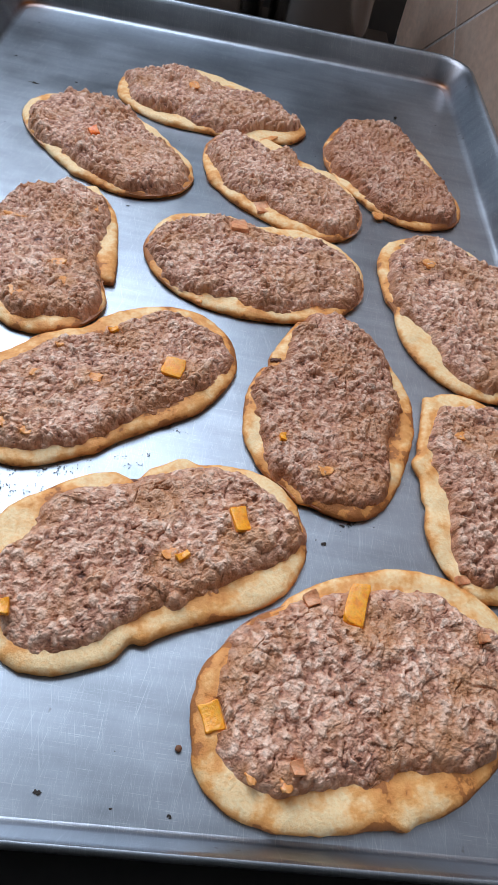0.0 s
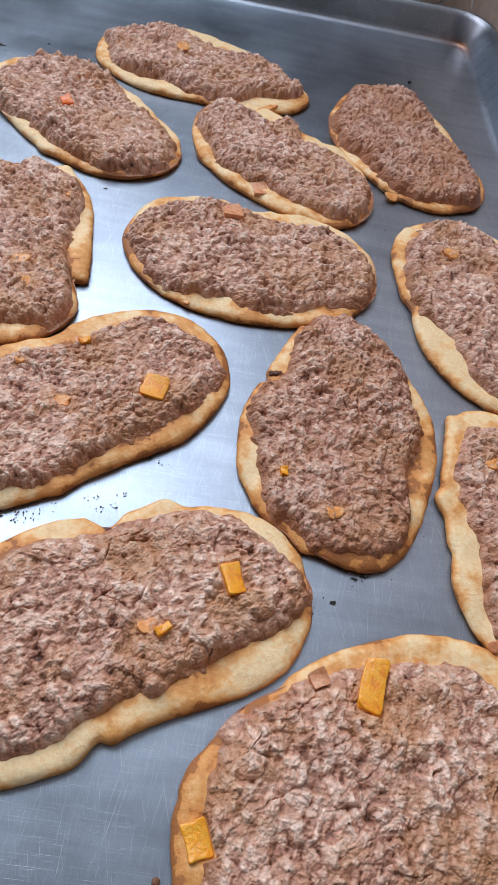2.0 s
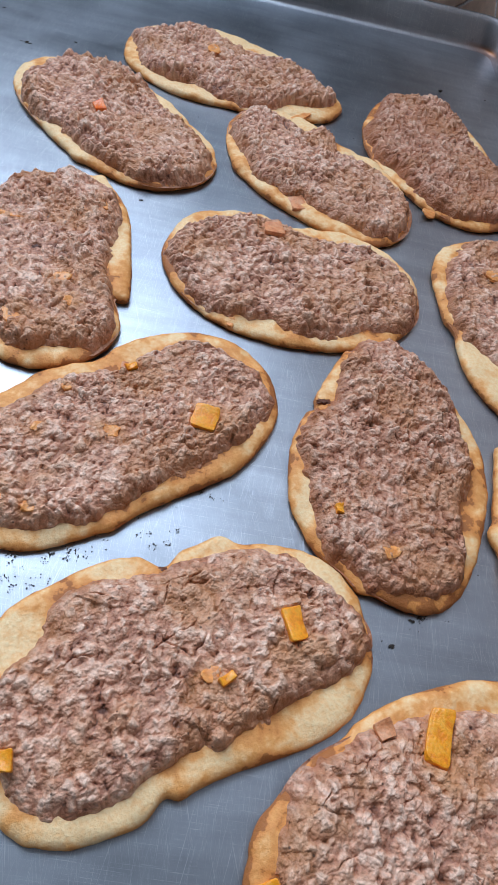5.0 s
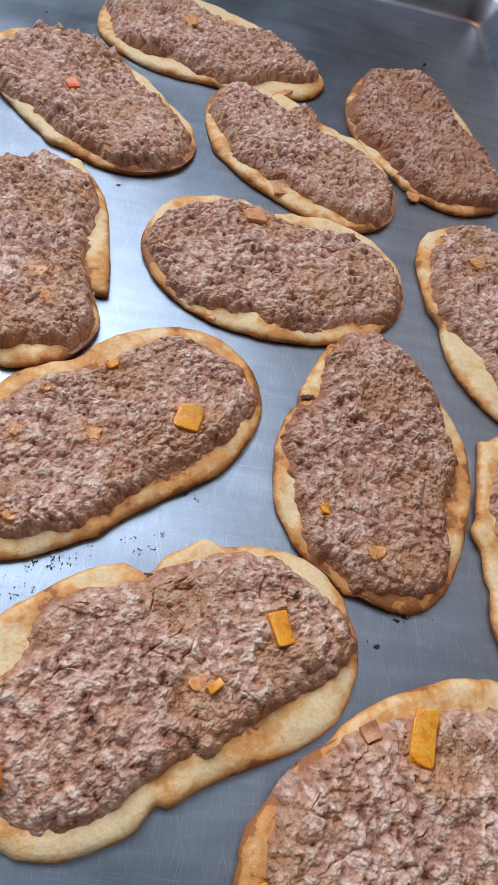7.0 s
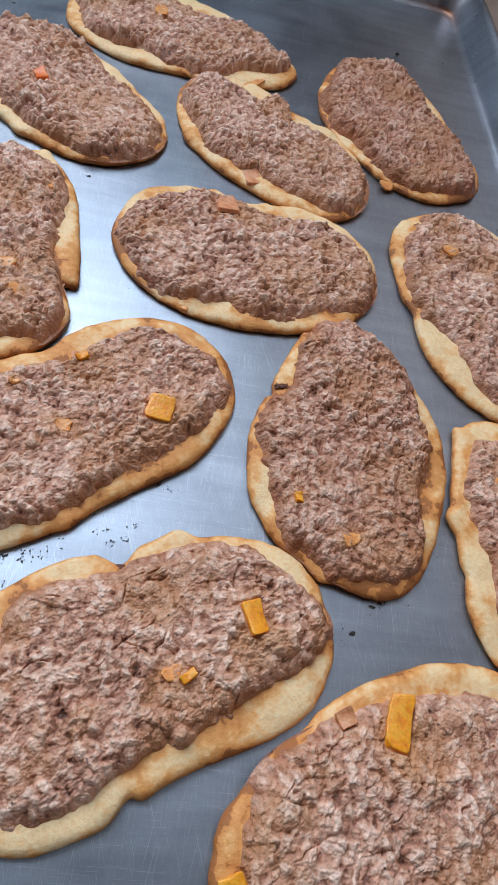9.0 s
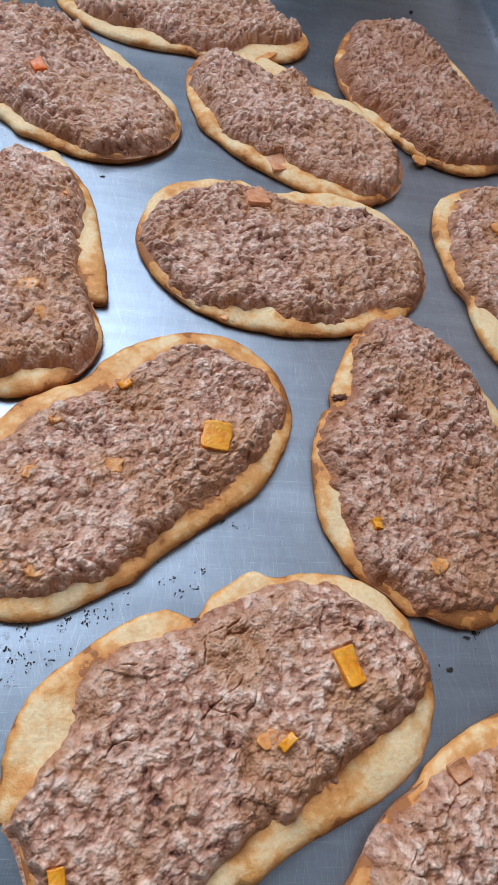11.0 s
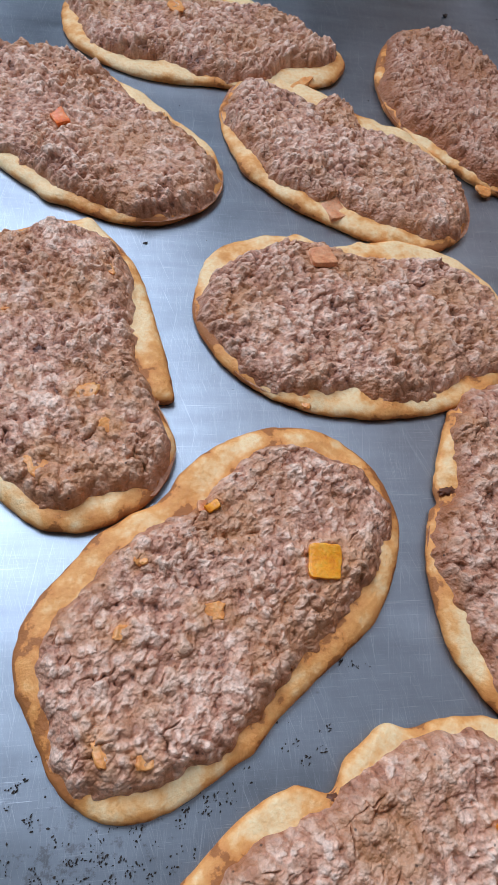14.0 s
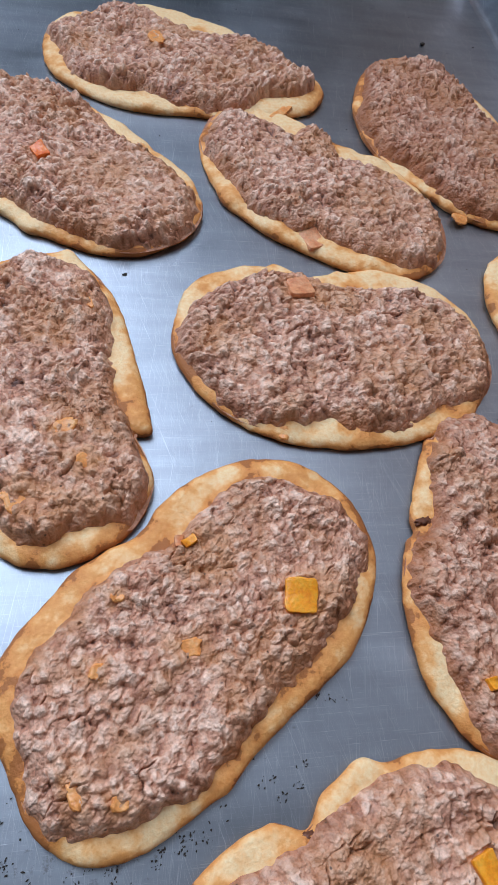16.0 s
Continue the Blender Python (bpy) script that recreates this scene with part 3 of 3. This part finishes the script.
flatbread(-0.0116, 0.1405, 24.0, 0.0701, 0.0487,
    (0.999, 0.011, -0.001, 0.077, 0.002, 0.034, -0.035, -0.059, -0.006, 0.005, 0.018),
    [(1.46, -0.139, 0.1), (1.1, 0.076, 0.1), (-1.86, -0.083, 0.06), (2.94, 0.055, 0.1)],
    (0.835, 0.004, 0.015, 0.14, 0.055, 0.03, -0.045, -0.017, 0.004, -0.007, -0.03, 0.013, -0.035, -0.027, 0.011, -0.004, -0.003),
    (0.006, 0.005, 0.01, -0.006, 0.007, -0.007, -0.002, 0, -0.005, 0.002, 0, -0.001, 0.002),
    [(0.0286, 0.1565, 0.0128, 0.0078, -73, ORANGE), (-0.0000, 0.1352, 0.0074, 0.0064, 57, PALE), (0.0055, 0.1344, 0.0062, 0.0034, 43, ORANGE), (-0.0603, 0.1039, 0.0066, 0.0049, -81, ORANGE)],
    "large two-lobed flatbread with meat and a bare cream edge", 0.05, 0.06, 0.75)
flatbread(0.0848, 0.0904, 26.9, 0.0703, 0.0512,
    (1.001, 0.006, -0., 0.051, -0.004, -0.018, 0.018, 0.009, 0.012, 0.006, -0.005),
    [(1.9, -0.035, 0.1), (2.98, -0.025, 0.16), (-1.74, 0.031, 0.06), (2.5, 0.024, 0.1)],
    (0.842, 0.022, 0.034, 0.077, -0.087, -0.027, -0.029, -0.015, 0.022, 0.002, -0, 0.015, 0.01, 0.001, -0.012, -0.001, -0.015),
    (0.001, 0.002, -0.001, 0.002, -0.001, 0.002, -0.001, 0.001, -0.002, 0.001, -0.002, 0, -0.002),
    [(0.0809, 0.1230, 0.0193, 0.0091, -103, ORANGE), (0.0618, 0.1241, 0.0067, 0.0063, -65, RED), (0.0238, 0.0729, 0.0112, 0.0084, -68, ORANGE), (0.0553, 0.0568, 0.0053, 0.0048, -75, RED), (0.0388, 0.0533, 0.0060, 0.0044, -66, PALE), (0.0515, 0.0518, 0.0078, 0.0060, -66, PALE), (0.1350, 0.1139, 0.0048, 0.0037, 7, RED)],
    "big round flatbread with meat, tomato pieces and toasted rim", 0, 0.25, 0.65)
flatbread(0.1525, 0.2015, 83.7, 0.062, 0.0387,
    (0.998, 0.012, -0.018, 0.086, -0.002, -0.05, 0.013, -0.038, 0.002, -0.007, -0.003),
    [(1.5, 0.097, 0.1), (1.06, -0.055, 0.16), (2.02, -0.06, 0.1), (0.74, 0.061, 0.06)],
    (0.78, -0.006, -0.018, 0.146, 0.051, -0.079, -0.001, -0.01, -0.03, -0, 0, -0.016, -0.007, 0.004, -0, -0.009, -0.009),
    (0.006, 0.01, -0.004, 0.008, -0.007, 0.005, -0.009, 0.002, -0.009, -0.001, -0.009, -0.004, -0.007),
    [(0.1424, 0.2268, 0.0082, 0.0061, -92, PALE), (0.1327, 0.1437, 0.0063, 0.0047, 17, RED)],
    "narrow flatbread with torn crimped edge and minced meat", 0.15, 0.15)


# ---- burnt spots on the dough rims ----
def burnt_spot(bread, x, y, long, wide, turn, mat, z=0.0041):
    bm = bmesh.new()
    bmesh.ops.create_icosphere(bm, subdivisions=3, radius=1)
    for v in bm.verts:
        v.co *= 1 + 0.8 * noise.noise(v.co * 2.4 + Vector((x * 90, y * 70, 2)))
        v.co = Vector((v.co.x * long, v.co.y * wide, v.co.z * 0.0005))
    bmesh.ops.transform(bm, matrix=pose(x - bread.location.x, y - bread.location.y, z, 0, 0, turn), verts=bm.verts)
    part("burnt_spot", bm, mat, bread, "dark burnt spot on the rim", smooth=True)


for bread, x, y, long, wide, turn in ((LOAVES[7], 0.0436, 0.2682, 0.0036, 0.0016, 10), (LOAVES[10], 0.0218, 0.0700, 0.0022, 0.0014, 70), (LOAVES[10], 0.0676, 0.0500, 0.0055, 0.0024, 5),
                                      (LOAVES[9], -0.0215, 0.1735, 0.0030, 0.0014, 20), (LOAVES[9], -0.0701, 0.1387, 0.0040, 0.0022, 60), (LOAVES[11], 0.1298, 0.2284, 0.0052, 0.0026, 80)):
    burnt_spot(bread, x, y, long, wide, turn, SCORCH)


# ---- crumbs and burnt-on residue ----
def lump(name, size, flat, mat, seed):
    bm = bmesh.new()
    bmesh.ops.create_icosphere(bm, subdivisions=2, radius=size)
    for v in bm.verts:
        v.co *= 1 + 0.5 * noise.noise(v.co / size * 1.1 + Vector((seed, seed * 3, 1)))
        v.co.z = v.co.z * flat
    low = min(v.co.z for v in bm.verts)
    for v in bm.verts:
        v.co.z -= low
    return part(name, bm, mat, smooth=True)


def crumb(x, y, size, mat=None, label="small brown meat crumb on the baking sheet"):
    ob = lump("crumb", size, 0.6, mat or CRUMB, x * 300 + y * 170)
    ob.location = (x, y, 0.0)
    return tagged(ob, label, "crumb", "crumbs on the baking sheet")


crumb(0.0130, 0.0620, 0.0013)
crumb(0.1440, 0.6040, 0.0015, CHAR, "burnt black crumb on the baking sheet")
crumb(0.0410, 0.5700, 0.0010, PALE, "pale dough crumb on the baking sheet")


def residue():
    """Flakes of burnt-on grease: streaky scabs, thick between two of the breads and thin elsewhere."""
    rng = random.Random(4)
    verts, faces = [], []

    def flake(x, y, size, stretch, turn):
        n, k, rise = rng.randint(8, 12), len(verts), rng.uniform(0, 0.0002)
        c, sn = math.cos(turn), math.sin(turn)
        for i in range(n):
            a, r = 2 * math.pi * i / n, size * rng.uniform(0.5, 1.0)
            u, v = r * stretch * math.cos(a), r * math.sin(a)
            verts.append((x + u * c - v * sn, y + u * sn + v * c, 0.00025 + rise))
        verts.append((x, y, 0.0005 + rise))
        faces.extend((k + i, k + (i + 1) % n, k + n) for i in range(n))

    spots = [(-0.0593, 0.1778, 0.007, 12), (-0.0762, 0.166, 0.009, 26), (-0.1016, 0.1633, 0.012, 60), (-0.0508, 0.1796, 0.005, 12), (-0.0093, 0.211, 0.003, 6),
             (-0.028, 0.192, 0.006, 12), (0.0815, 0.1668, 0.005, 7), (-0.125, 0.16, 0.014, 40), (-0.085, 0.178, 0.008, 18), (0.062, 0.152, 0.006, 6), (-0.112, 0.185, 0.008, 20)]
    for x, y, spread, count in spots:
        for _ in range(count):
            cx, cy = rng.gauss(x, spread), rng.gauss(y, spread * 0.55)
            turn = rng.gauss(0.9, 0.5)
            for _ in range(rng.choice((1, 1, 2, 3, 5, 8))):
                flake(cx + rng.gauss(0, 0.0009), cy + rng.gauss(0, 0.0007), rng.uniform(0.0001, 0.00036), rng.uniform(1, 2.6), rng.gauss(turn, 0.4))
    # single dark marks
    for x, y, size in ((-0.0340, 0.0440, 0.0016), (-0.0080, 0.0410, 0.0008), (0.0130, 0.0400, 0.0012), (-0.1850, 0.5850, 0.0011), (-0.1840, 0.6580, 0.0008), (-0.1600, 0.5440, 0.0022), (-0.1300, 0.5580, 0.0010), (0.0790, 0.1670, 0.0014), (0.0820, 0.1690, 0.0010), (0.0690, 0.1560, 0.0015), (-0.0610, 0.3980, 0.0016), (0.0500, 0.4110, 0.0010), (0.0610, 0.1570, 0.0006), (0.1820, 0.6060, 0.0010)):
        for _ in range(7):
            flake(x + rng.gauss(0, size * 0.4), y + rng.gauss(0, size * 0.25), size * rng.uniform(0.2, 0.5), rng.uniform(1, 2.4), rng.gauss(0.6, 0.5))
    for _ in range(110):
        flake(rng.uniform(-0.19, 0.195), rng.uniform(0.04, 0.69), rng.uniform(0.00015, 0.0005), rng.uniform(1, 2), rng.uniform(0, 3))
    tagged(mesh_object("burnt_residue", verts, faces, CHAR, smooth=False), "black burnt-on residue flecks on the baking sheet", "residue", kind="stuff")


residue()


# ---- what stands behind the sheet ----
stove = thing("stove", "black enamelled stove under the baking sheet", "stove", (0, 0, 0))
part("stovetop", box((-0.7, -0.02, -0.03), (0.235, 0.74, -0.0028), 0.004), BLACK, stove)
part("stove_body", box((-0.7, -0.015, -0.9), (0.235, 0.735, -0.0302), 0.003), BLACK, stove)
part("oven_door", box((-0.62, -0.035, -0.78), (0.2, -0.0152, -0.16), 0.004), BLACK, stove)
tagged(part("worktop", box((-0.9, 0.745, -0.1), (0.19, 0.998, -0.06), 0.004), BROWN), "dark brown worktop behind the stove", "worktop")


def steel_pot(x, y, radius, high, label):
    """A straight-sided pot: rolled lip, hollow inside, two loop handles."""
    pot = thing("steel_pot", label, "pot", (x, y, -0.06))
    prof = [(0, 0.003), (radius * 0.93, 0.003), (radius - 0.002, 0.012), (radius - 0.002, high), (radius + 0.003, high + 0.002), (radius + 0.003, high - 0.002), (radius, high - 0.004),
            (radius, 0.01), (radius * 0.95, 0.0), (0, 0.0)]
    n = 72
    verts = [(r * math.cos(2 * math.pi * k / n), r * math.sin(2 * math.pi * k / n), z) for r, z in prof[1:-1] for k in range(n)]
    faces = ring_faces(len(prof) - 2, n).tolist() + [list(range(n)), list(range((len(prof) - 3) * n, (len(prof) - 2) * n))]
    mesh_object("pot_body", verts, faces, CHROME, pot)
    return pot


steel_pot(0.084, 0.885, 0.06, 0.15, "polished stainless steel pot behind the baking sheet")
steel_pot(-0.045, 0.905, 0.062, 0.16, "tall stainless steel pot behind the baking sheet")


# ---- tiled wall beside the stove ----
def tiled_wall():
    wall = thing("wall_tiled", "kitchen wall with terracotta tiles laid diagonally", "wall", (0.2382, 0.8565, 0.0025), kind="structure")
    wall.rotation_euler = (0, 0, radians(105))
    bm = box((-1.4, -0.1, -0.9), (0.2, -0.004, 1.88))
    part("backing", bm, GROUT, wall)
    side, joint = 0.15, 0.0032
    me = bpy.data.meshes.new("tile")
    bm = box((joint / 2, -0.004, joint / 2), (side - joint / 2, -0.0034, side - joint / 2), 0.0003, 1)
    bm.to_mesh(me)
    bm.free()
    me.materials.append(TILE)
    for i in range(-4, 4):
        for j in range(-4, 4):
            along = math.cos(radians(51)) * (i + 0.5) * side - math.sin(radians(51)) * (j + 0.5) * side
            if along > 0.15:
                continue
            ob = new("tile", me)
            ob.parent = wall
            ob.matrix_local = pose(0.0055, 0, -0.003, 0, -51, 0) @ pose(i * side, 0, j * side)


tiled_wall()
